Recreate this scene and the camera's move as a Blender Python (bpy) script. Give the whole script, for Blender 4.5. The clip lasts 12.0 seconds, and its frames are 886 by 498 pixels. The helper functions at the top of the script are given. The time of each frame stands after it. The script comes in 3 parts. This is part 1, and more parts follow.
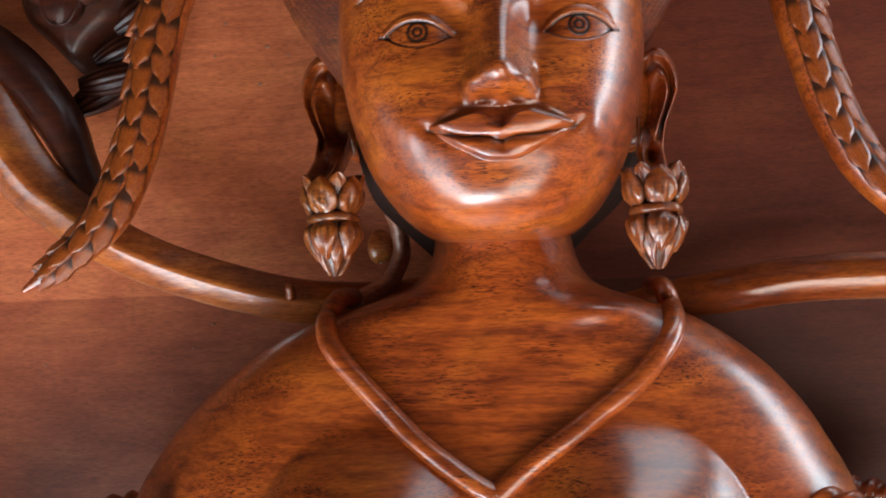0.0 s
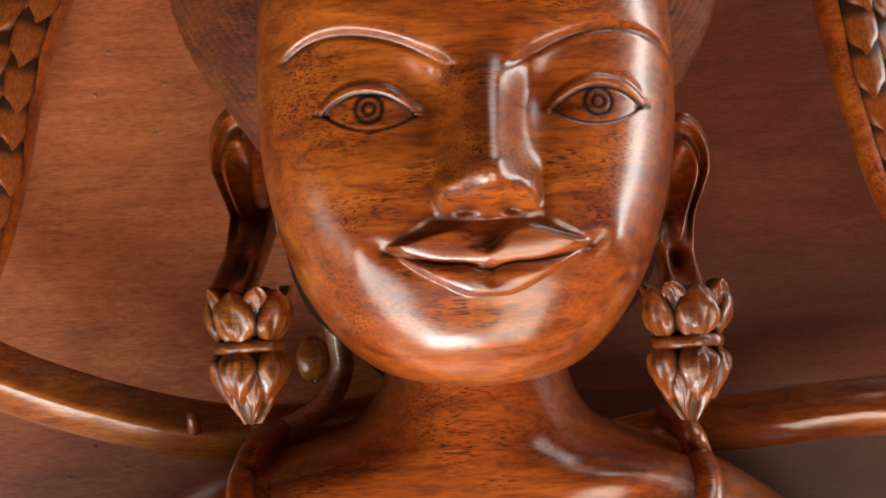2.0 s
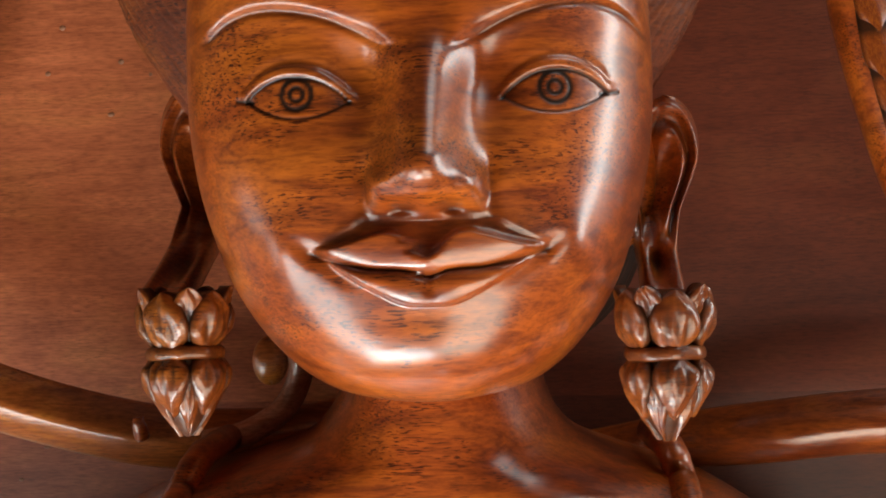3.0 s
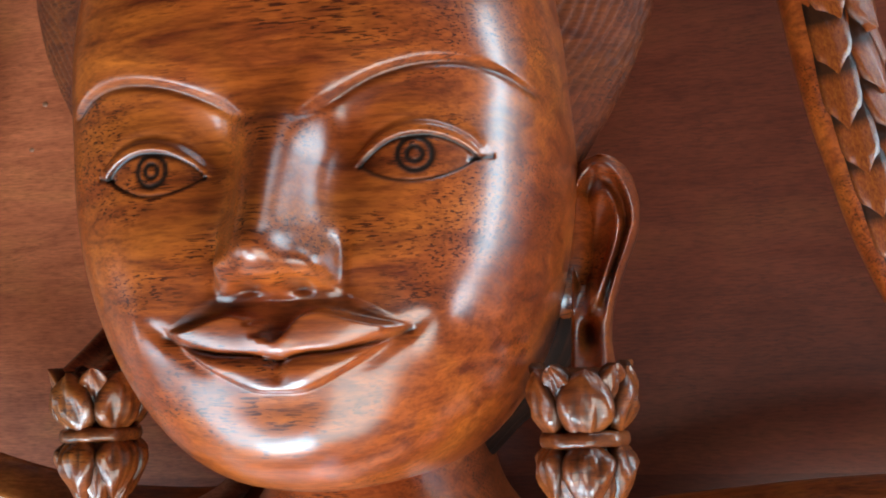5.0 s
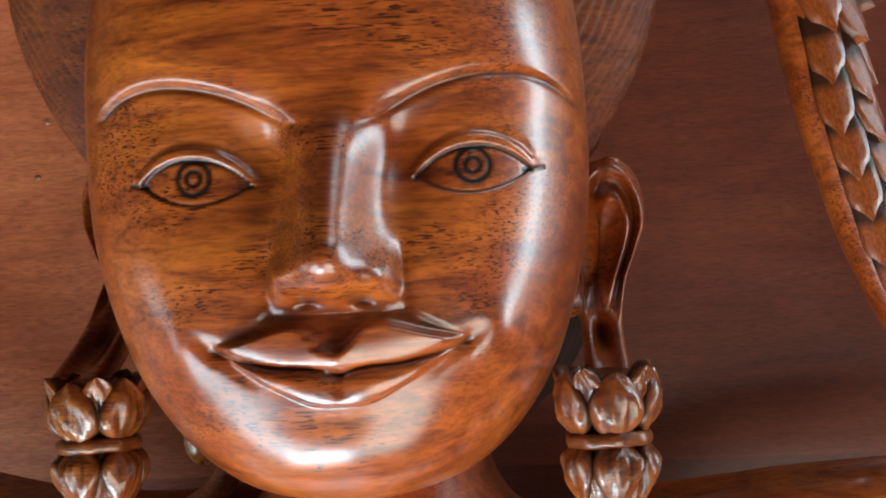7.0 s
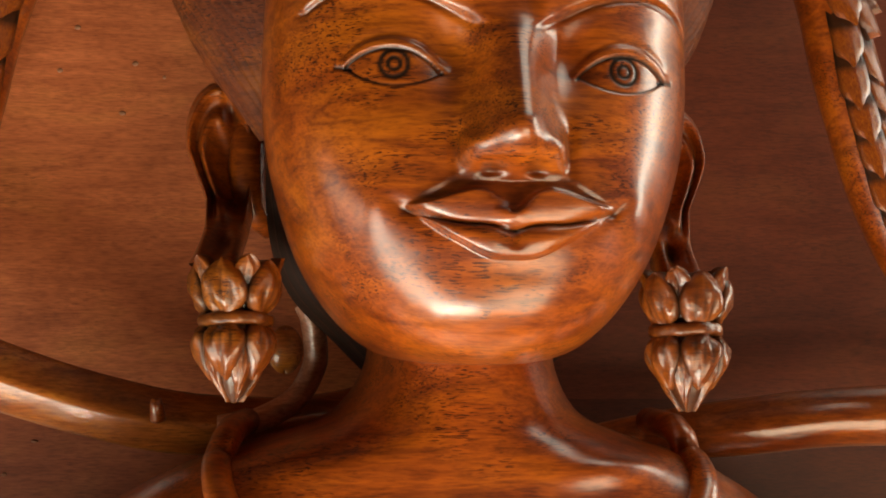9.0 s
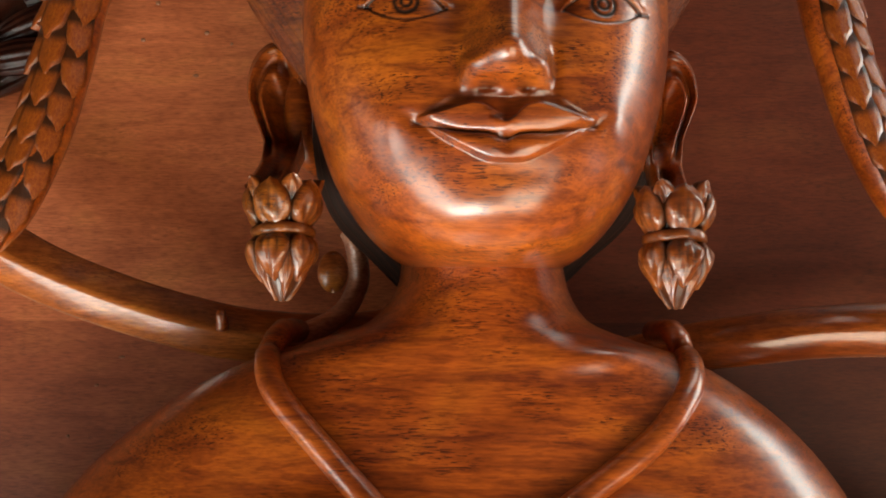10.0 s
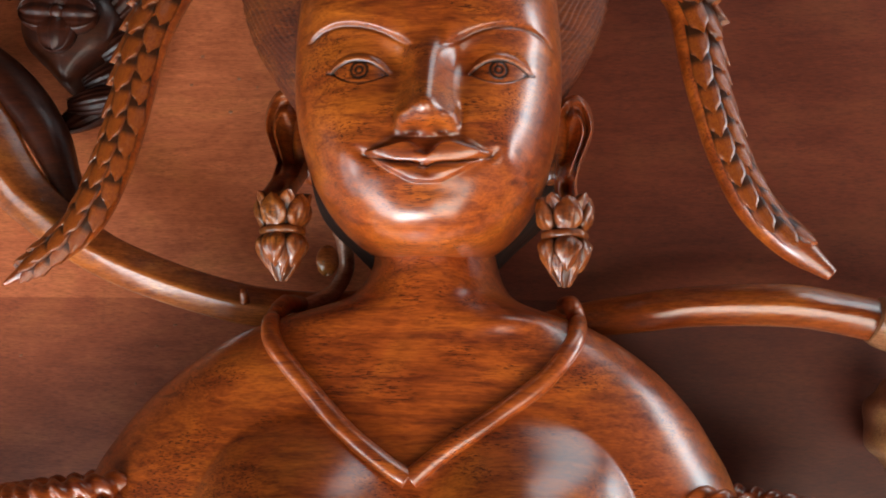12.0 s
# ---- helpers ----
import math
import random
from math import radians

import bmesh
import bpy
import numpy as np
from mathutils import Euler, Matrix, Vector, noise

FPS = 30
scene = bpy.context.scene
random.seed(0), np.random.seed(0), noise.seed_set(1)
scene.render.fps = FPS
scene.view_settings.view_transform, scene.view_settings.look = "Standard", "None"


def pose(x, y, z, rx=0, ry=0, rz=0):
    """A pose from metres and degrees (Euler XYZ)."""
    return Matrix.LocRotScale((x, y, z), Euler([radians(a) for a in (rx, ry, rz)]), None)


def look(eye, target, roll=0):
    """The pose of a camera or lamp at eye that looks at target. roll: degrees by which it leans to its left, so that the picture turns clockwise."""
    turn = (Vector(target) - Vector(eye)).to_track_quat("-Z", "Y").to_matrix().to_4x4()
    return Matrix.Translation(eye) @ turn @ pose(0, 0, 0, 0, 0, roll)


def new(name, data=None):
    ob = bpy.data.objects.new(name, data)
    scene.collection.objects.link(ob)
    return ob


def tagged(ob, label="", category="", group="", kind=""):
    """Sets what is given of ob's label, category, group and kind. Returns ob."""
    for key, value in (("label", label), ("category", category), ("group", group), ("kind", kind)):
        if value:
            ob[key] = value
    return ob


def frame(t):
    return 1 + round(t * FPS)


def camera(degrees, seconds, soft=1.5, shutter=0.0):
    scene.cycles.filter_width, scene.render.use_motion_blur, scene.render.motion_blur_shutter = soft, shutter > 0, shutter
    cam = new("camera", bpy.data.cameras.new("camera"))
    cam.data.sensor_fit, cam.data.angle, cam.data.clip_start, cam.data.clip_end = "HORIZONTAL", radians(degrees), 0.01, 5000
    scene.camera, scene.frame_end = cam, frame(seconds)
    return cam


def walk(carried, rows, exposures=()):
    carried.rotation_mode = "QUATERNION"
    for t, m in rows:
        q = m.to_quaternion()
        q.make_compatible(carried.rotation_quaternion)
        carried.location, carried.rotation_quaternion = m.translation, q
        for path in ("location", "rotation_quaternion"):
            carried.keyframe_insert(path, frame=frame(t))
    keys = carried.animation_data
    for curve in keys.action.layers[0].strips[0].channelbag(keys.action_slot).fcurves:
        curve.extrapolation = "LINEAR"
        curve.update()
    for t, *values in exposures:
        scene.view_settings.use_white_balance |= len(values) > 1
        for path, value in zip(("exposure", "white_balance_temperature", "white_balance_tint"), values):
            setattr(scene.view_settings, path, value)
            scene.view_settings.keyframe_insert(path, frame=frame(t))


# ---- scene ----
cam = camera(45.0, 12.0, soft=1.9)
# seconds, stops, white balance and tint: the clip's camera cools its picture close to the face
EXPOSURES = [(0, 0.07, 6300, 10), (0.6, 0.01, 7900, 10), (2.0, 0.0, 7300, 10), (3.0, 0.0, 7100, 8), (4.8, 0.13, 5600, -4), (6.0, 0.15, 4850, -8), (6.5, 0.10, 5300, -7), (7.2, 0.10, 6000, -4),
             (9.0, -0.10, 9200, 10), (10.0, -0.03, 7700, 8), (10.5, 0.0, 7900, 9), (12.0, 0.05, 6600, 9)]
PATH = [
    (0, (0.014, -0.63, 1.363), (-0.164, 1.355, 1.528), -2.0),
    (0.5, (0.024, -0.59, 1.383), (-0.157, 1.395, 1.551), -2.0),
    (1, (0.005, -0.555, 1.407), (-0.148, 1.433, 1.556), -2.3),
    (1.5, (-0.004, -0.53, 1.427), (-0.114, 1.464, 1.544), -2.6),
    (2, (-0.007, -0.496, 1.441), (-0.051, 1.502, 1.524), -2.1),
    (2.5, (-0.006, -0.463, 1.451), (-0.062, 1.536, 1.469), -1.3),
    (3, (0.023, -0.458, 1.451), (-0.107, 1.537, 1.481), -1.6),
    (5, (0.1, -0.425, 1.457), (-0.325, 1.525, 1.588), -2.3),
    (5.5, (0.095, -0.423, 1.465), (-0.294, 1.535, 1.583), -2.4),
    (6, (0.088, -0.422, 1.471), (-0.227, 1.551, 1.56), -2.6),
    (6.5, (0.071, -0.427, 1.472), (-0.104, 1.564, 1.534), -2.9),
    (7, (0.045, -0.434, 1.471), (-0.084, 1.562, 1.525), -2.8),
    (8.8, (-0.045, -0.477, 1.421), (0.106, 1.51, 1.597), -0.1),
    (9, (-0.049, -0.481, 1.407), (0.126, 1.499, 1.631), 0.1),
    (9.5, (-0.048, -0.504, 1.38), (0.07, 1.474, 1.652), 0.3),
    (10, (-0.021, -0.536, 1.359), (-0.028, 1.446, 1.625), 0.2),
    (10.5, (0.019, -0.585, 1.353), (-0.065, 1.397, 1.61), 0.0),
    (11, (0.044, -0.634, 1.347), (-0.077, 1.346, 1.6), 0.1),
    (11.5, (0.052, -0.674, 1.342), (-0.105, 1.304, 1.589), 0.4),
    (12, (0.053, -0.695, 1.338), (-0.112, 1.282, 1.592), 0.7),
]
walk(cam, [(t, look(eye, target, roll)) for t, eye, target, roll in PATH], EXPOSURES)
# ---------------------------------------------------------------- light
world = bpy.data.worlds.new("world")
scene.world = world
world.use_nodes = True
wn = world.node_tree.nodes
sky = wn.new("ShaderNodeTexSky")
sky.sky_type, sky.sun_disc = "NISHITA", False
sky.sun_elevation, sky.sun_rotation = radians(48), radians(250)
wn["Background"].inputs["Strength"].default_value = 0.007
world.node_tree.links.new(sky.outputs["Color"], wn["Background"].inputs["Color"])
scene.view_settings.exposure = 0.0


def opening_lamp(name, eye, target, w, h, power, color):
    """Area lamp for daylight, set in an opening of the unseen room."""
    lamp = bpy.data.lights.new(name, "AREA")
    lamp.shape, lamp.size, lamp.size_y = "RECTANGLE", w, h
    lamp.energy, lamp.color = power, color
    ob = new(name, lamp)
    ob.matrix_world = look(eye, target)
    return ob


# an unseen low, wide opening, added across the passage, sends the main light upwards from one side; two side windows
# and an added roof lamp add cool light
opening_lamp("added_low_daylight", (-0.40, -0.76, 0.16), (-0.02, -0.12, 1.42), 0.70, 0.34, 22, (0.84, 0.94, 1.0))
opening_lamp("added_low_daylight_side", (-0.82, -0.74, 0.66), (-0.02, -0.12, 1.42), 0.56, 0.66, 9.5, (0.84, 0.94, 1.0))
# warm fill added to brighten the face and chest
opening_lamp("added_front_fill", (0.36, -0.76, 0.72), (0.0, -0.10, 1.36), 0.66, 0.66, 9.0, (1.0, 0.91, 0.80))
opening_lamp("daylight_side_window", (1.37, -0.15, 1.62), (0, -0.14, 1.5), 0.30, 1.1, 13, (0.84, 0.94, 1.0))
# roof lamp added to brighten stem and chest; no such source known
opening_lamp("added_roof_fill", (0.84, -0.46, 2.68), (0.1, -0.1, 1.4), 0.94, 0.60, 7.5, (0.84, 0.94, 1.0))
opening_lamp("daylight_west_window", (-1.37, -0.40, 1.06), (-0.2, -0.05, 1.46), 0.30, 0.50, 1.8, (0.82, 0.93, 1.0))


# ---------------------------------------------------------------- materials
def wood(name, light, dark, scale=1.0, rough=0.3, coat=0.8, coat_rough=0.12, pores=0.8, bump=0.2, stain_shade=False, turn=(0, 0, 0), blotch=1.0):
    """Varnished tropical hardwood: streaks along x, short dark pores, fine relief."""
    m = bpy.data.materials.new(name)
    m.use_nodes = True
    n, l = m.node_tree.nodes, m.node_tree.links
    b = n["Principled BSDF"]
    tc = n.new("ShaderNodeTexCoord")
    mp = n.new("ShaderNodeMapping")
    mp.inputs["Rotation"].default_value = [radians(a) for a in turn]
    l.new(tc.outputs["Object"], mp.inputs["Vector"])

    def stretched(sx, sy, sz, detail, rough_, distort=0.0):
        st = n.new("ShaderNodeMapping")
        st.inputs["Scale"].default_value = (sx * scale, sy * scale, sz * scale)
        l.new(mp.outputs["Vector"], st.inputs["Vector"])
        t = n.new("ShaderNodeTexNoise")
        t.inputs["Scale"].default_value = 1.0
        t.inputs["Detail"].default_value = detail
        t.inputs["Roughness"].default_value = rough_
        t.inputs["Distortion"].default_value = distort
        l.new(st.outputs["Vector"], t.inputs["Vector"])
        return t.outputs["Fac"]

    def ramp(fac, stops):
        r = n.new("ShaderNodeValToRGB")
        e = r.color_ramp.elements
        while len(e) < len(stops):
            e.new(0.5)
        for el, (p, c) in zip(e, stops):
            el.position, el.color = p, (*c, 1) if len(c) == 3 else c
        l.new(fac, r.inputs["Fac"])
        return r.outputs["Color"]

    def mix(kind, fac, a, c):
        x = n.new("ShaderNodeMix")
        x.data_type, x.blend_type = "RGBA", kind
        for sock, v in ((x.inputs[0], fac), (x.inputs[6], a), (x.inputs[7], c)):
            if isinstance(v, bpy.types.NodeSocket):
                l.new(v, sock)
            else:
                sock.default_value = v
        return x.outputs[2]

    grain = stretched(20, 80, 160, 7, 0.66, 0.9)
    cloud = stretched(13, 17, 24, 4, 0.58, 0.6)
    fine = stretched(130, 700, 1000, 3, 0.6)
    pore = stretched(190, 1200, 2000, 1.5, 0.5)
    mid = tuple((p + q) / 2 for p, q in zip(light, dark))
    col = ramp(grain, [(0.30, dark), (0.47, mid), (0.66, light)])
    tone = ramp(cloud, [(0.32, (0.46, 0.34, 0.30)), (0.50, (0.88, 0.82, 0.84)), (0.68, (1.14, 1.38, 1.05))])
    col = mix("MULTIPLY", blotch, col, tone)
    col = mix("MULTIPLY", 0.7, col, ramp(fine, [(0.34, (0.52, 0.46, 0.42)), (0.58, (1.06, 1.06, 1.06))]))
    hole = ramp(pore, [(0.575, (0, 0, 0)), (0.602, (1, 1, 1))])
    where = ramp(stretched(25, 35, 45, 2, 0.5), [(0.47, (0, 0, 0)), (0.58, (1, 1, 1))])
    hole = mix("MULTIPLY", 1.0, hole, where)
    gain = n.new("ShaderNodeMath")
    gain.operation = "MULTIPLY"
    gain.inputs[1].default_value = pores
    l.new(hole, gain.inputs[0])
    col = mix("MIX", gain.outputs[0], col, (dark[0] * 0.34, dark[1] * 0.3, dark[2] * 0.3, 1))
    # dark-filled lines and painted shade share this channel
    if stain_shade:
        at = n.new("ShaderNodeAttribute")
        at.attribute_name = "stain_shade"
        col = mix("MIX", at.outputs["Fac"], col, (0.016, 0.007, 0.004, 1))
    oi = n.new("ShaderNodeObjectInfo")
    hs = n.new("ShaderNodeHueSaturation")
    vr = n.new("ShaderNodeMapRange")
    vr.inputs["To Min"].default_value, vr.inputs["To Max"].default_value = 0.94, 1.06
    l.new(oi.outputs["Random"], vr.inputs["Value"])
    l.new(vr.outputs["Result"], hs.inputs["Value"])
    l.new(col, hs.inputs["Color"])
    l.new(hs.outputs["Color"], b.inputs["Base Color"])
    rr = n.new("ShaderNodeMapRange")
    rr.inputs["To Min"].default_value, rr.inputs["To Max"].default_value = rough * 0.8, rough * 1.3
    l.new(cloud, rr.inputs["Value"])
    l.new(rr.outputs["Result"], b.inputs["Roughness"])
    b.inputs["Specular IOR Level"].default_value = 0.22
    b.inputs["Coat Weight"].default_value = coat
    if stain_shade:
        dull = n.new("ShaderNodeMapRange")
        dull.inputs["To Min"].default_value, dull.inputs["To Max"].default_value = coat, coat * 0.15
        l.new(at.outputs["Fac"], dull.inputs["Value"])
        l.new(dull.outputs["Result"], b.inputs["Coat Weight"])
    b.inputs["Coat Roughness"].default_value = coat_rough
    b.inputs["Coat IOR"].default_value = 1.6
    # pores and fibres leave a fine relief, soft waves a hand-rubbed one
    h1 = n.new("ShaderNodeBump")
    h1.inputs["Strength"].default_value, h1.inputs["Distance"].default_value = bump, 0.0006
    add = n.new("ShaderNodeMath")
    add.operation = "MULTIPLY_ADD"
    add.inputs[1].default_value = -0.6
    l.new(gain.outputs[0], add.inputs[0])
    l.new(fine, add.inputs[2])
    l.new(add.outputs[0], h1.inputs["Height"])
    h2 = n.new("ShaderNodeBump")
    h2.inputs["Strength"].default_value, h2.inputs["Distance"].default_value = 0.16, 0.0010
    l.new(stretched(70, 70, 110, 2, 0.5), h2.inputs["Height"])
    l.new(h1.outputs["Normal"], h2.inputs["Normal"])
    l.new(h2.outputs["Normal"], b.inputs["Normal"])
    l.new(h2.outputs["Normal"], b.inputs["Coat Normal"])
    return m


def plain(name, color, rough, spread=0.25, size=30.0):
    """A matt wall or floor colour with soft blotches and a fine grain."""
    m = bpy.data.materials.new(name)
    m.use_nodes = True
    n, l = m.node_tree.nodes, m.node_tree.links
    b = n["Principled BSDF"]
    tc = n.new("ShaderNodeTexCoord")
    t = n.new("ShaderNodeTexNoise")
    t.inputs["Scale"].default_value, t.inputs["Detail"].default_value = size, 8
    l.new(tc.outputs["Object"], t.inputs["Vector"])
    r = n.new("ShaderNodeValToRGB")
    for el, k in zip(r.color_ramp.elements, (1 - spread, 1 + spread)):
        el.color = (*[min(1, c * k) for c in color], 1)
    l.new(t.outputs["Fac"], r.inputs["Fac"])
    l.new(r.outputs["Color"], b.inputs["Base Color"])
    b.inputs["Roughness"].default_value = rough
    return m


WOOD = wood("carved_wood", (0.48, 0.098, 0.011), (0.130, 0.018, 0.004), rough=0.36, coat=1.0, coat_rough=0.24, pores=0.9, stain_shade=True, blotch=0.75, bump=0.08)
HORN = wood("scale_wood", (0.46, 0.105, 0.014), (0.15, 0.025, 0.006), rough=0.3, coat=1.0, coat_rough=0.12, pores=0.6, scale=1.5, turn=(0, 70, 0), stain_shade=True)
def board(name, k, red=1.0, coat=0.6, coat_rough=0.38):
    """One plank's wood: the same timber, lighter or darker for the light on it, less red under sheen."""
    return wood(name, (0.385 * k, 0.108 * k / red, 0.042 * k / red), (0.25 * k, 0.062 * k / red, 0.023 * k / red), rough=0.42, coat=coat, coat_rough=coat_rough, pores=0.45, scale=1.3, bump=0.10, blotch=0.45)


# the left plank is tinted as lit, the others as shaded
LIT_BOARD, SHADED_BOARD, DIM_LOWER, SHADED_LOWER = board("lit_board_wood", 1.58), board("shaded_board_wood", 0.52, 1.35), board("dim_lower_board_wood", 1.12, 1.12), board("shaded_lower_board_wood", 0.36, 1.4)
HAIR = wood("hair_wood", (0.24, 0.050, 0.009), (0.08, 0.014, 0.004), rough=0.7, coat=0.08, coat_rough=0.35, stain_shade=True)
JEWEL = wood("ornament_wood", (0.42, 0.105, 0.014), (0.14, 0.026, 0.006), rough=0.40, coat=0.8, coat_rough=0.14, stain_shade=True)
STEM = wood("red_stem_wood", (0.48, 0.115, 0.017), (0.20, 0.036, 0.008), rough=0.3, coat=1.0, coat_rough=0.10, pores=0.4)
DARK = wood("dark_carved_wood", (0.070, 0.015, 0.005), (0.025, 0.005, 0.002), rough=0.45, coat=0.28, coat_rough=0.22)
PALE = wood("pale_carved_wood", (0.55, 0.28, 0.13), (0.34, 0.14, 0.06), rough=0.35, coat=0.6, coat_rough=0.15)
# pale colour holds the glint on the curl beside the neck
GLINT = wood("curl_glint_wood", (0.70, 0.36, 0.22), (0.48, 0.20, 0.10), rough=0.3, coat=1.0, coat_rough=0.12, pores=0.3)
OCHRE = wood("ochre_stem_wood", (0.56, 0.165, 0.032), (0.26, 0.062, 0.014), rough=0.3, coat=1.0, coat_rough=0.12, pores=0.5)
CHIP = plain("bare_chip", (0.28, 0.11, 0.055), 0.5)
PLASTER = plain("plaster", (0.05, 0.032, 0.021), 0.85)
CEILING = plain("ceiling_boards", (0.08, 0.05, 0.035), 0.7)
TILE = plain("floor_tile", (0.055, 0.035, 0.024), 0.5, 0.3, 12)


# ---------------------------------------------------------------- mesh helpers
class Shape:
    """Gathers grids of points into one mesh."""

    def __init__(self):
        self.v, self.f, self.s, self.m, self.count = [], [], [], [], 0

    def grid(self, p, wrap_u=False, wrap_v=False, stain_shade=None, mat=0):
        """p: rows x columns x 3."""
        r, c = p.shape[:2]
        i = np.arange(r * c).reshape(r, c) + self.count
        if wrap_u:
            i = np.concatenate([i, i[:, :1]], 1)
        if wrap_v:
            i = np.concatenate([i, i[:1]], 0)
        q = np.stack([i[:-1, :-1], i[:-1, 1:], i[1:, 1:], i[1:, :-1]], -1).reshape(-1, 4)
        self.f.append(q)
        self.m.append(np.full(len(q), mat, dtype=np.int32))
        self.v.append(p.reshape(-1, 3))
        self.s.append(np.zeros(r * c) if stain_shade is None else stain_shade.reshape(-1))
        self.count += r * c
        return self

    def mesh(self, name, mats):
        v, f = np.concatenate(self.v), np.concatenate(self.f)
        me = bpy.data.meshes.new(name)
        me.vertices.add(len(v))
        me.vertices.foreach_set("co", v.astype(np.float32).ravel())
        me.loops.add(f.size)
        me.loops.foreach_set("vertex_index", f.astype(np.int32).ravel())
        me.polygons.add(len(f))
        me.polygons.foreach_set("loop_start", np.arange(0, f.size, 4, dtype=np.int32))
        me.polygons.foreach_set("loop_total", np.full(len(f), 4, dtype=np.int32))
        me.update(calc_edges=True)
        at = me.attributes.new("stain_shade", "FLOAT", "POINT")
        at.data.foreach_set("value", np.concatenate(self.s).astype(np.float32))
        me.polygons.foreach_set("use_smooth", np.ones(len(f), dtype=bool))
        for m in mats:
            me.materials.append(m)
        me.polygons.foreach_set("material_index", np.concatenate(self.m))
        me.validate()
        return me


def sstep(a, b, x):
    t = np.clip((x - a) / (b - a), 0, 1)
    return t * t * (3 - 2 * t)


def bell(d, s):
    return np.exp(-0.5 * (d / s) ** 2)


def smooth(x, xs, ys):
    """Smooth curve through a table of values."""
    xs, ys = np.array(xs, float), np.array(ys, float)
    k = np.clip(np.searchsorted(xs, x) - 1, 0, len(xs) - 2)
    m = np.gradient(ys, xs)
    h = xs[k + 1] - xs[k]
    t = np.clip((x - xs[k]) / h, 0, 1)
    return (2 * t ** 3 - 3 * t ** 2 + 1) * ys[k] + (t ** 3 - 2 * t ** 2 + t) * h * m[k] + (3 * t ** 2 - 2 * t ** 3) * ys[k + 1] + (t ** 3 - t ** 2) * h * m[k + 1]


def curve(points, n):
    """n points on a smooth curve through the given ones (any number of columns)."""
    p = np.array(points, float)
    if len(p) == 2:
        return p[0] + np.linspace(0, 1, n)[:, None] * (p[1] - p[0])
    e = np.concatenate([2 * p[:1] - p[1:2], p, 2 * p[-1:] - p[-2:-1]])
    u = np.linspace(0, len(p) - 1 - 1e-9, n)
    k = u.astype(int)
    t = (u - k)[:, None]
    a, b, c, d = e[k], e[k + 1], e[k + 2], e[k + 3]
    return 0.5 * (2 * b + (c - a) * t + (2 * a - 5 * b + 4 * c - d) * t ** 2 + (3 * b - a - 3 * c + d) * t ** 3)


def frames_along(p, side=(0, -1, 0)):
    """Unit directions along a curve, towards the front, and across."""
    t = np.gradient(p, axis=0)
    t /= np.linalg.norm(t, axis=1)[:, None]
    f = np.array(side, float) - (t @ np.array(side, float))[:, None] * t
    f /= np.linalg.norm(f, axis=1)[:, None]
    return t, f, np.cross(t, f)


def tube(points, radii, n=80, k=24, flat=1.0, wobble=0.0, side=(0, -1, 0), ridge=2.0):
    """Points of a closed tube through points; radii by curve, flat: depth over width."""
    p = curve(points, n)
    r = curve(np.array(radii, float)[:, None], n)[:, 0]
    t, f, a = frames_along(p, side)
    th = np.linspace(0, 2 * np.pi, k, endpoint=False)
    rr = r[:, None] * ((np.abs(np.cos(th)) ** ridge + np.abs(np.sin(th)) ** ridge) ** (-1 / ridge))[None]
    if wobble:
        s = np.linspace(0, 1, n)[:, None]
        rr = rr * (1 + wobble * (np.sin(23 * s + 2 * th) + np.sin(41 * s + th * 3 + 1) * 0.6 + np.sin(9 * s - th)))
    g = p[:, None] + rr[..., None] * (np.cos(th)[None, :, None] * f[:, None] * flat + np.sin(th)[None, :, None] * a[:, None])
    first, last = np.repeat(p[:1, None], k, 1), np.repeat(p[-1:, None], k, 1)
    return np.concatenate([first, g, last])


def part(name, me, parent=None, label=""):
    ob = new(name, me)
    ob.parent = parent
    if label:
        ob["label"] = label
    return ob


def bm_mesh(name, bm, mat, smooth=False):
    me = bpy.data.meshes.new(name)
    bm.normal_update()
    bm.to_mesh(me)
    bm.free()
    me.materials.append(mat)
    if smooth:
        me.polygons.foreach_set("use_smooth", np.ones(len(me.polygons), dtype=bool))
    return me


def slab(name, x0, x1, y0, y1, z0, z1, mat, bevel=0.0):
    bm = bmesh.new()
    bmesh.ops.create_cube(bm, size=1, matrix=Matrix.Translation(((x0 + x1) / 2, (y0 + y1) / 2, (z0 + z1) / 2)) @ Matrix.Diagonal((x1 - x0, y1 - y0, z1 - z0, 1)))
    if bevel:
        bmesh.ops.bevel(bm, geom=bm.edges[:], offset=bevel, segments=3, affect="EDGES")
    return bm_mesh(name, bm, mat)


# ---------------------------------------------------------------- the room
def structure(name, label, *box, mat=PLASTER, category="wall"):
    return tagged(new(name, slab(name, *box, mat)), label, category, kind="structure")


structure("wall_north", "plain brown plaster wall behind the carved panel", -1.4, 1.4, 0.03, 0.18, 0, 2.7)


def pierced(name, z0, z1, holes, mat, label, category):
    """Slab over the whole room with one rectangular hole."""
    hx0, hx1, hy0, hy1 = holes
    s = bmesh.new()
    for x0, x1, y0, y1 in ((-1.6, hx0, -1.9, 0.2), (hx1, 1.6, -1.9, 0.2), (hx0, hx1, hy1, 0.2), (hx0, hx1, -1.9, hy0)):
        bmesh.ops.create_cube(s, size=1, matrix=Matrix.Translation(((x0 + x1) / 2, (y0 + y1) / 2, (z0 + z1) / 2)) @ Matrix.Diagonal((x1 - x0, y1 - y0, z1 - z0, 1)))
    tagged(new(name, bm_mesh(name, s, mat)), label, category, kind="structure")


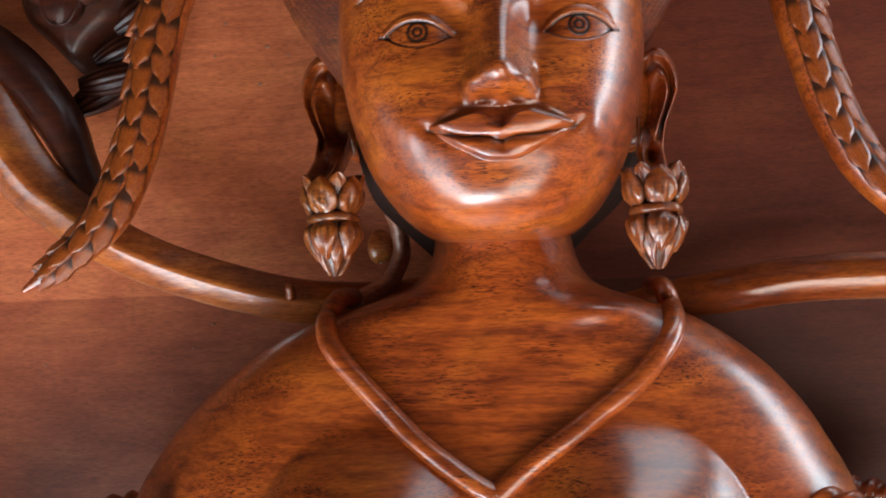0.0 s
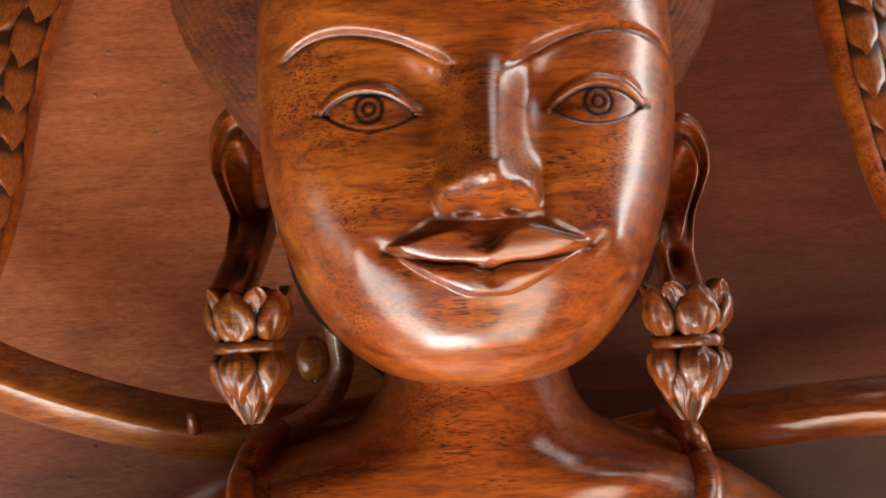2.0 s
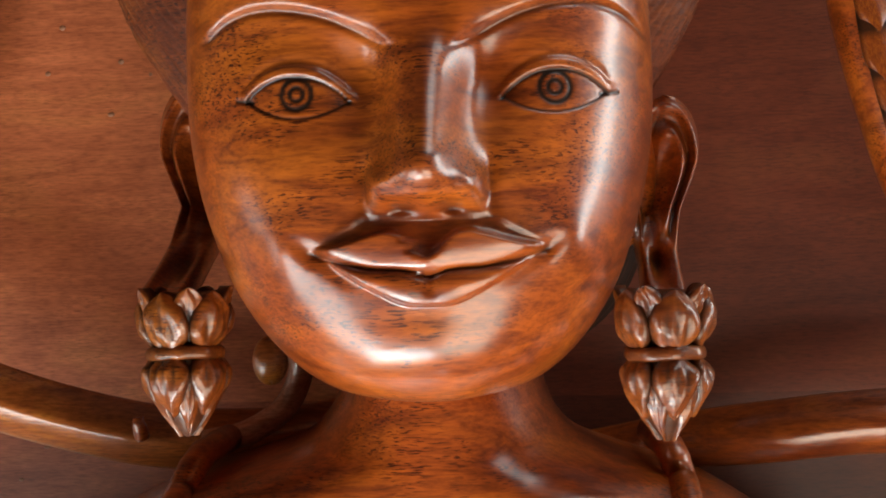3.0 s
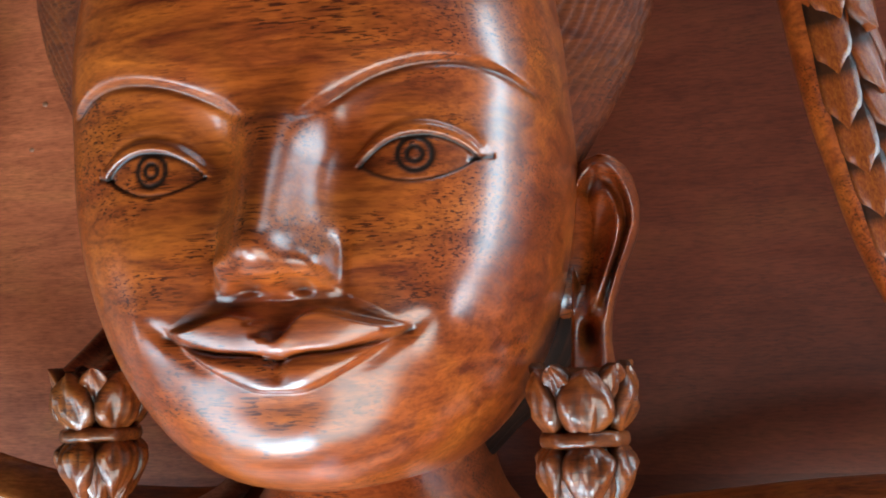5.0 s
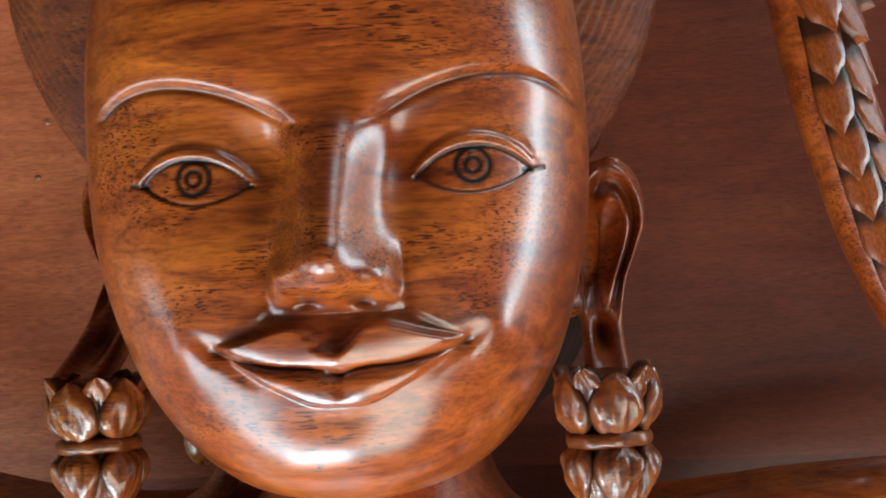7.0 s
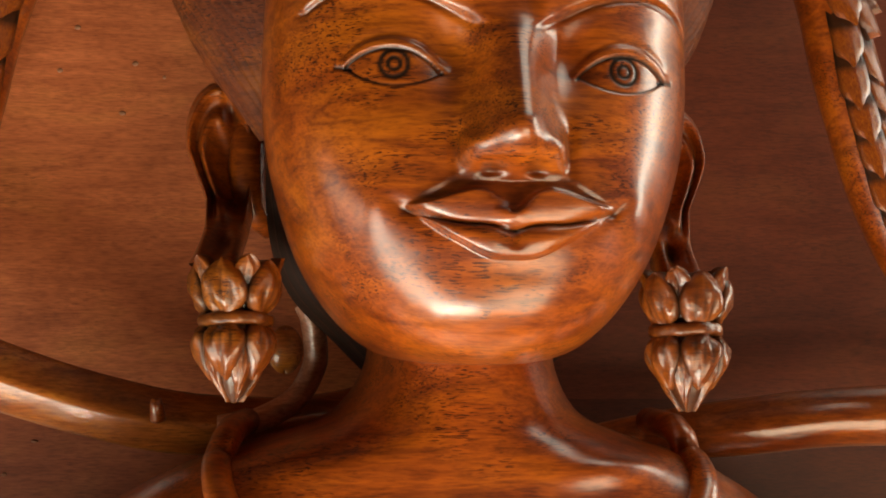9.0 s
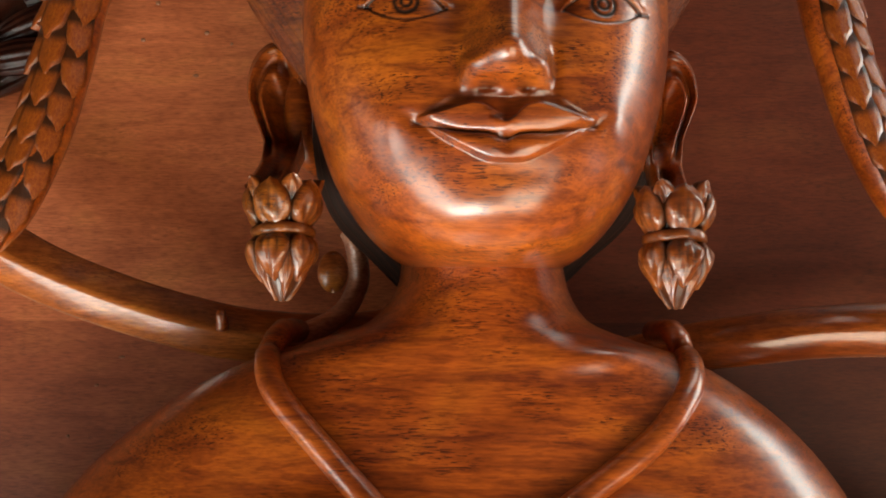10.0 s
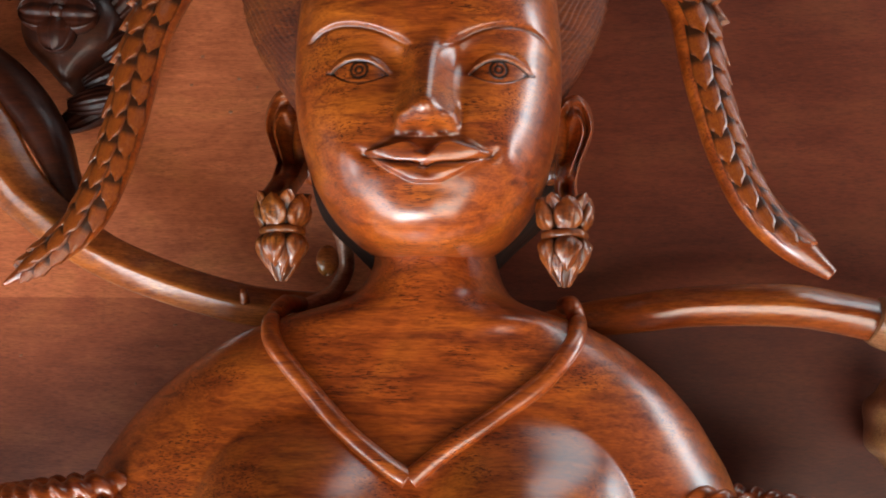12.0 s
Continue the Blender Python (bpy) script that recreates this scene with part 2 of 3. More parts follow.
structure("floor", "warm brown tiled floor of the passage", -1.6, 1.6, -1.9, 0.2, -0.12, 0, mat=TILE, category="floor")
# unseen ceiling; the hole is there only for the added roof lamp
pierced("ceiling", 2.70, 2.82, (0.34, 1.34, -0.79, -0.13), CEILING, "brown boarded ceiling with an opening added for the roof lamp", "ceiling")


def side_wall(name, lo, hi, gap, label, across=False):
    """Wall with one opening, along y or, if across, along x: gap = from, to, bottom, top."""
    a, b, c, d = gap
    first, last = (-1.4, 1.4) if across else (-1.85, 0.18)
    s = bmesh.new()
    for p, q, z0, z1 in ((first, a, 0, 2.7), (b, last, 0, 2.7), (a, b, 0, c), (a, b, d, 2.7)):
        x0, x1, y0, y1 = (p, q, lo, hi) if across else (lo, hi, p, q)
        bmesh.ops.create_cube(s, size=1, matrix=Matrix.Translation(((x0 + x1) / 2, (y0 + y1) / 2, (z0 + z1) / 2)) @ Matrix.Diagonal((x1 - x0, y1 - y0, z1 - z0, 1)))
    tagged(new(name, bm_mesh(name, s, PLASTER)), label, "wall", kind="structure")


side_wall("wall_west", -1.55, -1.4, (-0.58, -0.22, 0.79, 1.33), "brown plaster wall with a small window opening")
# unseen wall, set close so that its added opening holds the low lamps
side_wall("wall_south", -0.97, -0.82, (-1.12, 0.66, 0.02, 1.18), "unseen brown plaster wall, its low opening added for the lamps", True)
side_wall("wall_east", 1.4, 1.55, (-0.31, 0.01, 1.05, 2.19), "brown plaster wall with a narrow window opening")
tagged(new("ground", slab("ground", -60, 60, -60, 60, -3.3, -3.1, plain("earth", (0.22, 0.2, 0.14), 0.9))), "pale earth ground outside the room", "ground", kind="structure")


# ---------------------------------------------------------------- carved panel
def carved_panel():
    base = tagged(new("wall_relief"), "reddish brown varnished wooden board with curved carved stems", "wood relief")
    base.location = (0, 0, 1.4)
    first = part("plank", slab("plank", -0.85, -0.012, 0, 0.028, -0.006, 0.41, LIT_BOARD), base, "reddish plank, coloured lighter for the light on it")
    part("plank", slab("plank", -0.012, 0.85, 0, 0.028, -0.006, 0.41, SHADED_BOARD), base, "reddish brown plank, coloured darker for shade")
    part("plank", slab("plank", -0.85, 0.85, 0, 0.028, 0.41, 0.75, SHADED_BOARD), base)
    part("plank", slab("plank", -0.85, -0.012, 0, 0.028, -0.36, -0.006, DIM_LOWER), base, "lower plank, coloured darker for shade")
    part("plank", slab("plank", -0.012, 0.85, 0, 0.028, -0.36, -0.006, SHADED_LOWER), base, "lower plank, coloured dark brown for shade")
    part("plank", slab("plank", -0.85, 0.85, 0, 0.028, -0.75, -0.36, DIM_LOWER), base)
    bm = bmesh.new()
    bmesh.ops.create_icosphere(bm, subdivisions=2, radius=1)
    chip = bm_mesh("chip", bm, CHIP, True)
    rnd = random.Random(5)
    for x, z in ((-.179, .14), (-.172, .16), (-.146, .144), (-.133, .138), (-.151, .121), (-.183, -.024), (-.195, -.038), (-.288, -.045), (-.208, -.063)):
        o = part("chip", chip, first, "small pale chip in the varnish")
        o.location = (x, -0.0002, z)
        o.scale = (rnd.uniform(.0008, .0016), 0.0006, rnd.uniform(.0007, .0012))
    return base


RELIEF = carved_panel()


# ---------------------------------------------------------------- carved figure: one mesh
# (height, half width, depth in front of the axis) from under the chin up to the crown
HEAD = [(1.4085, 0.000, 0.034), (1.4093, 0.019, 0.046), (1.4130, 0.0335, 0.0590), (1.4205, 0.0440, 0.0695), (1.4310, 0.0530, 0.0752),
        (1.4450, 0.0610, 0.0785), (1.4610, 0.0665, 0.0803), (1.4800, 0.0710, 0.0808), (1.5000, 0.0732, 0.0805), (1.5200, 0.0732, 0.0815),
        (1.5450, 0.0720, 0.0820), (1.5650, 0.0690, 0.0790), (1.5900, 0.0610, 0.0700), (1.6150, 0.0460, 0.0530), (1.6300, 0.0250, 0.0290), (1.6330, 0.0, 0.0)]
HEAD_Y = -0.085


def face_relief(x, z):
    """How far the carving stands out at a place of the face, its dark-filled lines, and shade painted in its creases.
    """
    ax = np.abs(x)
    d = np.zeros_like(x)
    line = np.zeros_like(x)
    # brow: the forehead ends in a crisp arched edge above the eyes
    bz = smooth(ax, [0.0, .009, .016, .024, .033, .042, .050, .057, .064], [1.5095, 1.5125, 1.5165, 1.5203, 1.5232, 1.5247, 1.5246, 1.5228, 1.5190])
    inside = sstep(.005, .011, ax) * (1 - sstep(.0625, .068, ax))
    d -= .0010 * bell(z - bz + .0010, .0010) * inside
    d += .0013 * sstep(-.0016, .0008, z - bz) * (1 - sstep(.006, .030, z - bz)) * inside
    d -= .0016 * bell(z - bz + .0075, .0065) * sstep(.008, .016, ax) * (1 - .6 * sstep(.045, .066, ax))
    # hollow beside the bridge
    d -= .0046 * bell(ax - .0185, .0062) * bell(z - 1.5045, .0085)
    # nose
    h = smooth(z, [1.4635, 1.4660, 1.4685, 1.4715, 1.4750, 1.4795, 1.482, 1.490, 1.500, 1.508, 1.515, 1.524], [0, .0042, .0105, .0162, .0194, .0196, .0184, .0150, .0104, .0064, .0024, 0])
    w = smooth(z, [1.4650, 1.470, 1.4735, 1.478, 1.485, 1.495, 1.505, 1.513, 1.524], [.0105, .0118, .0122, .0112, .0100, .0093, .0094, .0108, .015])
    d += h * np.exp(-(ax / w) ** smooth(z, [1.460, 1.470, 1.480, 1.490, 1.520], [2.0, 2.1, 2.3, 2.5, 2.5]))
    d += .0040 * bell(ax - .0126, .0030) * bell(z - 1.4720, .0034)
    d -= .0034 * bell(ax - .0175, .0015) * bell(z - 1.4735, .0050)
    d -= .0042 * bell(ax - .0065, .0022) * bell(z - 1.4668, .0012)
    # cheeks, smile, chin
    d += .0016 * bell(ax - .037, .014) * bell(z - 1.476, .012)
    d += np.where(x > 0, .0026, .0018) * bell(ax - .0415, .0050) * bell(z - 1.4560, .0065)
    d += .0016 * bell(x, .020) * bell(z - 1.4235, .0090)
    d -= .0008 * bell(x, .014) * bell(z - 1.4365, .0040)
    d += .0034 * bell(x, .025) * bell(z - 1.4475, .0150)
    # lips
    t = np.clip(ax / .0325, 0, 1)
    part_z = 1.4489 + .0058 * t ** 2 - .0011 * bell(x, .0022) + .0006 * bell(ax - .008, .004)
    top_z = smooth(ax, [0, .003, .0065, .0105, .015, .021, .027, .0325], [1.4532, 1.4556, 1.4590, 1.4604, 1.4598, 1.4581, 1.4567, 1.4562])
    low_z = 1.4402 - .0008 * bell(ax - .007, .004) + .0150 * np.clip(ax / .0315, 0, 1) ** 1.75
    # sunk field between the nose and the upper lip, edged by the smile folds
    fold = .0150 + (1.4665 - z) * 1.75
    d -= .0007 * sstep(-.0010, .0040, fold - ax) * sstep(0, .0022, z - top_z) * (1 - sstep(1.4650, 1.4690, z))
    d -= .0010 * bell(x, .0026) * bell(z - 1.4620, .0040)
    fade = 1 - sstep(.80, 1.02, ax / .0325)
    u = np.clip((z - part_z) / np.maximum(top_z - part_z, 1e-4), 0, 1)
    d += (.0020 + .0024 * u + .0005 * np.sin(np.pi * u)) * sstep(-.0008, .0008, top_z - z) * sstep(-.0004, .0006, z - part_z) * fade
    u = np.clip((part_z - z) / np.maximum(part_z - low_z, 1e-4), 0, 1)
    fl = 1 - sstep(.58, .98, ax / .0325)
    d += (.0024 + .0008 * u + (.0006 + .0008 * bell(ax - .0085, .005)) * np.sin(np.pi * u)) * sstep(-.0005, .0008, z - low_z) * sstep(-.0004, .0006, part_z - z) * fl
    d -= .0010 * bell(x, .0013) * sstep(0, .4, u) * (1 - sstep(.4, .8, u))
    d -= .0008 * bell(z - part_z, .0006) * (1 - sstep(.98, 1.08, ax / .0325))
    d -= .0016 * bell(x, .0012) * bell(z - 1.4480, .0014)
    # dimples that end the mouth, running on under the lower lip
    d -= .0011 * bell(ax - .0335, .0030) * bell(z - 1.4555 - .5 * (ax - .0335), .0019)
    d -= .0005 * bell(z - low_z + .0012, .0018) * sstep(.55, .80, ax / .0325) * (1 - sstep(1.0, 1.08, ax / .0325))
    # eyes: almond, folded upper lid, two rings
    e = ax - .0362
    slant = 1.4975 + .05 * e
    up = slant + .0070 * np.clip(1 - (e / .0150) ** 2, 0, 1) ** .8
    lo = slant - .0048 * np.clip(1 - (e / .0140) ** 2, 0, 1) ** .9
    open_ = sstep(-.0004, .0004, up - z) * sstep(-.0004, .0004, z - lo) * (np.abs(e) < .0150)
    d += -.0016 * open_ + .0016 * open_ * bell(e, .010)
    lid = sstep(.0002, .0009, z - up) * (1 - sstep(.0026, .0040, z - up)) * (1 - sstep(.0150, .0178, np.abs(e)))
    d += .0007 * lid
    d -= .0004 * bell(z - up - .0046, .0010) * (1 - sstep(.0135, .017, np.abs(e)))
    rim = (bell(z - up, .00042) + .75 * bell(z - lo, .00034)) * (np.abs(e) < .0152)
    wing = bell(z - (1.4984 + .16 * (e - .0135)), .00045) * ((e > .0125) & (e < .0185))
    r = np.hypot(ax - .0360, z - 1.4996)
    rings = (bell(r - .0043, .00052) + bell(r - .0019, .00046)) * open_
    d -= .0005 * np.clip(rim + wing, 0, 1) + .0004 * np.clip(rings, 0, 1)
    # eye lines are dark-filled; brow, mouth and nose creases get painted shade
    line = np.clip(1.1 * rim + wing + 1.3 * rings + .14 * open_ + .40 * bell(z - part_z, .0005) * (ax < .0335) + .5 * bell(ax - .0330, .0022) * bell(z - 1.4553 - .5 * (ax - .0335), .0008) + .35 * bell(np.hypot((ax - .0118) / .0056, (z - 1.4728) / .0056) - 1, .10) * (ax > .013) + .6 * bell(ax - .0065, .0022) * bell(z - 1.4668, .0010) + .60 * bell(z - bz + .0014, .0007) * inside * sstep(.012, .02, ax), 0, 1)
    return d, line


def figure_head(s):
    a = np.concatenate([np.linspace(-2.0, 2.0, 440), np.linspace(2.0, 2 * np.pi - 2.0, 52)[1:-1]])
    pr = curve(HEAD, 900)
    # more rows where the features are
    dz = np.abs(np.diff(pr[:, 0])) + .6 * np.abs(np.diff(pr[:, 1])) + 1e-6
    weight = dz * np.where((pr[1:, 0] > 1.437) & (pr[1:, 0] < 1.53), 2.2, 1.0)
    acc = np.concatenate([[0], np.cumsum(weight)])
    idx = np.interp(np.linspace(0, acc[-1], 470), acc, np.arange(900))
    pr = np.stack([np.interp(idx, np.arange(900), pr[:, i]) for i in range(3)], 1)
    z, w, b = pr[:, 0:1], np.maximum(pr[:, 1:2], 0), np.maximum(pr[:, 2:3], 0)
    n = smooth(z, [1.400, 1.415, 1.430, 1.445, 1.460, 1.480, 1.505, 1.530, 1.560, 1.600], [2.1, 2.2, 2.4, 2.6, 2.8, 2.95, 3.0, 3.0, 2.8, 2.4])
    sx, cy = np.sin(a)[None], np.cos(a)[None]
    n = n + .25 * (sx < 0)
    x = w * np.sign(sx) * np.abs(sx) ** (2 / n)
    back = .72
    y = -b * np.sign(cy) * np.abs(cy) ** (2 / n) * np.where(cy > 0, 1, back)
    zz = z + 0 * x
    x = np.where(x < 0, x * 1.06, x) - .0032
    d, line = face_relief(x, zz)
    front = sstep(.18, .42, cy + 0 * x)
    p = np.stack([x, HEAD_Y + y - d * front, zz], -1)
    s.grid(p, wrap_u=True, stain_shade=line * front)


def figure_hair(s):
    """Hair combed back and up from the temples, with carved strands."""
    prof = curve([(1.494, .070, .018), (1.505, .0775, .024), (1.520, .0875, .031), (1.540, .0985, .037), (1.565, .1065, .041), (1.590, .108, .046),
                  (1.620, .100, .052), (1.650, .078, .050), (1.668, .045, .035), (1.674, .0, .0)], 200)
    a = np.linspace(0, 2 * np.pi, 420, endpoint=False)
    z, w, b = prof[:, 0:1], np.maximum(prof[:, 1:2], 0), np.maximum(prof[:, 2:3], 0)
    x = w * np.sign(np.sin(a)) * np.abs(np.sin(a)) ** .9
    y = -b * np.cos(a)[None]
    zz = z + 0 * x
    x = np.where(x < 0, x * 1.09, x)
    flow = .70 * (zz - 1.5) - 1.05 * (np.abs(x) - .07) - .45 * (y + .03)
    wave = .9 * np.sin(zz * 190 + 3 * np.sin(y * 90)) + .7 * np.sin(y * 260 + zz * 40) + .5 * np.sin(x * 330)
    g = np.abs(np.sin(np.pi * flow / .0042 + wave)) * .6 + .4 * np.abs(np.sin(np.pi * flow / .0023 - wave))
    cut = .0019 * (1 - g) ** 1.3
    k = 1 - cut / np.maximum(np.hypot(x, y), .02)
    # colour darker down in the grooves between strands
    s.grid(np.stack([x * k - .0075, -.072 + y * k, zz], -1), wrap_u=True, stain_shade=.05 + .5 * (1 - g) ** 1.5, mat=1)


# (height, half width, centre x, depth, squareness) from the throat down
TORSO = [(1.440, .0330, -.004, .063, 2.0), (1.420, .0365, -.005, .0665, 2.0), (1.407, .0385, -.005, .0680, 2.05), (1.396, .0440, -.006, .0692, 2.15), (1.388, .0530, -.007, .0700, 2.3),
         (1.381, .0720, -.009, .0708, 2.7), (1.374, .0940, -.010, .0715, 3.0), (1.362, .1180, -.012, .0725, 3.0), (1.345, .1420, -.014, .0745, 2.9), (1.325, .1620, -.016, .077, 2.8),
         (1.305, .1760, -.018, .081, 2.8), (1.285, .1870, -.019, .085, 2.8), (1.250, .1980, -.020, .090, 2.8), (1.200, .2000, -.020, .095, 2.8), (1.150, .195, -.02, .095, 2.8)]
TORSO_Y = -0.045


def torso_at(z):
    t = curve(TORSO, 600)[::-1]
    return [np.interp(z, t[:, 0], t[:, i]) for i in range(1, 5)]


def chest(x, z):
    """Rounded bodice and the faint collar bones."""
    d = np.zeros_like(x)
    for cx in (-.0665, .0475):
        r = ((x - cx) / .0640) ** 2 + ((z - 1.255) / .0700) ** 2
        outer = sstep(.1, .9, (x - cx) * np.sign(cx + .0095) / .064)
        d += .031 * np.clip(1 - r, 0, 1) ** (1.75 - .75 * outer)
    for sgn in (-1, 1):
        d += (.0016 + .0016 * sgn) * bell((z - 1.3690) - .10 * np.abs(x + .01), .0045) * bell(x + .008 - sgn * .050, .013)
    return d


def torso_surface(x, z):
    w, c, b, n = torso_at(z)
    q = np.clip(1 - np.abs((x - c) / w) ** n, 0, 1) ** (1 / n)
    return TORSO_Y - b * q - chest(x, z) * sstep(.1, .5, q)


def figure_torso(s):
    a = np.concatenate([np.linspace(-1.75, 1.75, 320), np.linspace(1.75, 2 * np.pi - 1.75, 40)[1:-1]])
    pr = curve(TORSO, 420)
    z, w, c, b, n = [pr[:, i:i + 1] for i in range(5)]
    x = w * np.sign(np.sin(a)) * np.abs(np.sin(a)) ** (2 / n)
    q = np.sign(np.cos(a)) * np.abs(np.cos(a)) ** (2 / n)
    zz = z + 0 * x
    y = TORSO_Y - b * q * np.where(q > 0, 1, .5) - chest(x + c, zz) * sstep(.1, .5, q)
    s.grid(np.stack([x + c, y, zz], -1), wrap_u=True)


def figure_arm(s, side):
    """Upper arm, down and outwards from the shoulder to the bent elbow; the left forearm is added unseen to shade the
    board.
    """
    x = -.019
    way = [(x + side * .160, -.066, 1.265), (x + side * .172, -.072, 1.250), (x + side * .198, -.078, 1.212), (x + side * .250, -.086, 1.155), (x + side * .305, -.090, 1.110)]
    thick = [.016, .030, .038, .040, .038]
    # unseen forearm, added to cast shade on the lower left board
    if side < 0:
        way += [(x - .345, -.090, 1.140), (x - .375, -.084, 1.210), (x - .395, -.076, 1.280), (x - .405, -.066, 1.320)]
        thick += [.034, .031, .026, .018]
    s.grid(tube(way, thick, 120, 40), wrap_u=True)


def on_torso(points, lift):
    p = curve(points, 70)
    y = torso_surface(p[:, 0], p[:, 1]) - lift
    return np.stack([p[:, 0], y, p[:, 1]], 1)


def figure_cord(s):
    """Rounded cord that hangs in a V from the shoulders."""
    for pts, back in (([(-.0945, 1.3745), (-.0885, 1.360), (-.069, 1.338), (-.046, 1.3145), (-.024, 1.2975), (-.0110, 1.2895)], -1), ([(.0790, 1.3745), (.0755, 1.361), (.060, 1.3415), (.036, 1.3235), (.0085, 1.3045), (-.0100, 1.2895)], 1)):
        p = on_torso(pts, .0015)
        top = np.array([[p[0, 0] - back * .006, -.050, 1.3865], [p[0, 0] - back * .003, -.078, 1.3845]])
        s.grid(tube(np.concatenate([top, p]), [.0054] * 12, 160, 20, wobble=.012), wrap_u=True)


def figure_ear(s, cx, cz, hw, hh, side, depth, forward):
    """Long carved ear that narrows to a strap with a slit, on which the ear ornament hangs."""
    v = np.sin(np.linspace(-np.pi / 2, np.pi / 2, 120))[:, None]
    u = np.linspace(-1, 1, 61)[None]
    # half width and middle line from the lobe (v=-1) to the top
    half = hw * smooth(v, [-1, -.8, -.5, -.2, .1, .4, .65, .82, .93, .98, 1], [.56, .53, .56, .68, .86, 1.0, .98, .84, .60, .34, 0])
    mid = smooth(v, [-1, -.6, -.2, .3, 1], [-.34, -.38, -.26, 0, -.05]) * hw
    au = np.abs(u)
    rho = np.where(v > .25, np.hypot(u * half / hw, (v - .25) / .75), au)
    rim = .0046 * bell(rho - .87, .085)
    groove_ = -.0024 * bell(rho - .64, .09) * sstep(-.55, .1, u + .4 * v)
    fold = .0052 * bell(np.hypot(u * .9 - .05, (v - .12) * .75) - .40, .10) * sstep(-.35, .05, u)
    bowl = -.0024 * bell(u + .22 - .1 * v, .22) * sstep(-.42, -.1, v) * (1 - sstep(.40, .60, v)) + .0050 * bell(u + .80, .16) * bell(v + .18, .13)
    slit = -.0075 * bell(u, .30) * bell(v + .76, .10)
    h = (rim + groove_ + fold + bowl) * sstep(-.62, -.38, v) + slit + .0022 * bell(au - .7, .25) * (1 - sstep(-.6, -.4, v))
    edge = np.clip(1 - au ** 8, 0, 1) ** .5
    x = cx + side * (mid + half * u)
    z = cz + hh * v * (1 + .0 * u)
    lean = -forward * np.clip(-v - .2, 0, 1) / .8
    y = depth - (.006 + h) * edge - .0036 * u + lean
    front = np.stack([x, y, z], -1)
    back = np.stack([x, depth + .010 + lean + 0 * y, z], -1)
    # colour darkened in the groove, bowl and slit
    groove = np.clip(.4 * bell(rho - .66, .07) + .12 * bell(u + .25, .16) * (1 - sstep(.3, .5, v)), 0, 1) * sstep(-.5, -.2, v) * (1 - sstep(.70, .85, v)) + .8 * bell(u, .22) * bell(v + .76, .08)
    s.grid(np.concatenate([front, back[:, ::-1]], 1), wrap_u=True, stain_shade=np.concatenate([np.clip(groove + 0 * y, 0, 1), 0 * y], 1))
    # skin that joins the ear to the head
    xh = cx - side * .0105
    s.grid(tube([(xh, depth + .006, cz + .031), (xh, depth + .001, cz + .020), (xh, depth - .001, cz + .004), (xh - side * .002, depth + .001, cz - .010), (xh - side * .010, depth + .008, cz - .020)], [.004, .0075, .0080, .0070, .004], 40, 18), wrap_u=True)


def figure_nape_shade(s, side):
    """Dark hair mass added behind the ear, down the side of the neck, for the shade there."""
    g = tube([(side * .068 - .004, -.060, 1.500), (side * .065 - .004, -.063, 1.470), (side * .057 - .005, -.058, 1.445), (side * .040 - .006, -.050, 1.425), (side * .022 - .006, -.044, 1.400)], [.009, .012, .013, .011, .006], 120, 60)
    t = np.linspace(0, 40 * np.pi, 60)[None, :, None] + 0 * g[..., :1]
    g[..., :1] += .0005 * np.sin(t)
    # near-black colour holds the shade between ear ornament and jaw
    s.grid(g, wrap_u=True, stain_shade=.75 + .25 * np.abs(np.sin(t[..., 0])), mat=1)


def petal(s, axis, a0, width, rows, bulge=.0022, rib=True):
    """One pointed petal round an upright axis. rows: (height, radius) from its root to its tip."""
    n, m = 18, 17
    pr = curve(rows, n)
    v = np.linspace(0, 1, n)[:, None]
    u = np.linspace(-1, 1, m)[None]
    half = width * np.sqrt(np.clip(np.sin(np.pi * (.14 + .86 * v)), 0, 1)) * (1 - .15 * v)
    half[-1] = 0.0
    ang = a0 + u * half
    out = bulge * (1 - u ** 2) ** .6
    if rib:
        out = out - .0011 * (bell(np.abs(u) - .36, .09) * bell(v - .34, .22)) - .0009 * bell(u, .07) * bell(v - .42, .28) + .0005 * np.sin(5 * u + 9 * v + 3 * a0)
    rad = pr[:, 1:2] + out
    z = pr[:, 0:1] + 0 * u
    outer = np.stack([axis[0] + rad * np.sin(ang), axis[1] - rad * np.cos(ang), z], -1)
    ri = np.maximum(pr[:, 1:2] - .0032, .001) + 0 * u
    inner = np.stack([axis[0] + ri * np.sin(ang), axis[1] - ri * np.cos(ang), z], -1)
    ring = np.concatenate([outer, inner[:, ::-1]], 1)
    # rib lines drawn dark; shade at petal edges and inside painted in
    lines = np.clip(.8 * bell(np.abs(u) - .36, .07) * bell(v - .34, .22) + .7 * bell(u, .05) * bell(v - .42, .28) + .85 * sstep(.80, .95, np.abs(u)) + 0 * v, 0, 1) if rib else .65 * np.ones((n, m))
    rough = .00025 * np.sin(ang * 37 + v * 23) * (1 - np.abs(u))
    ring[:, :m, 0] += rough * np.sin(ang)
    ring[:, :m, 1] -= rough * np.cos(ang)
    s.grid(ring, wrap_u=True, stain_shade=np.concatenate([np.clip(.85 * lines + .10, 0, 1), np.ones((n, m)) * .8], 1), mat=2)


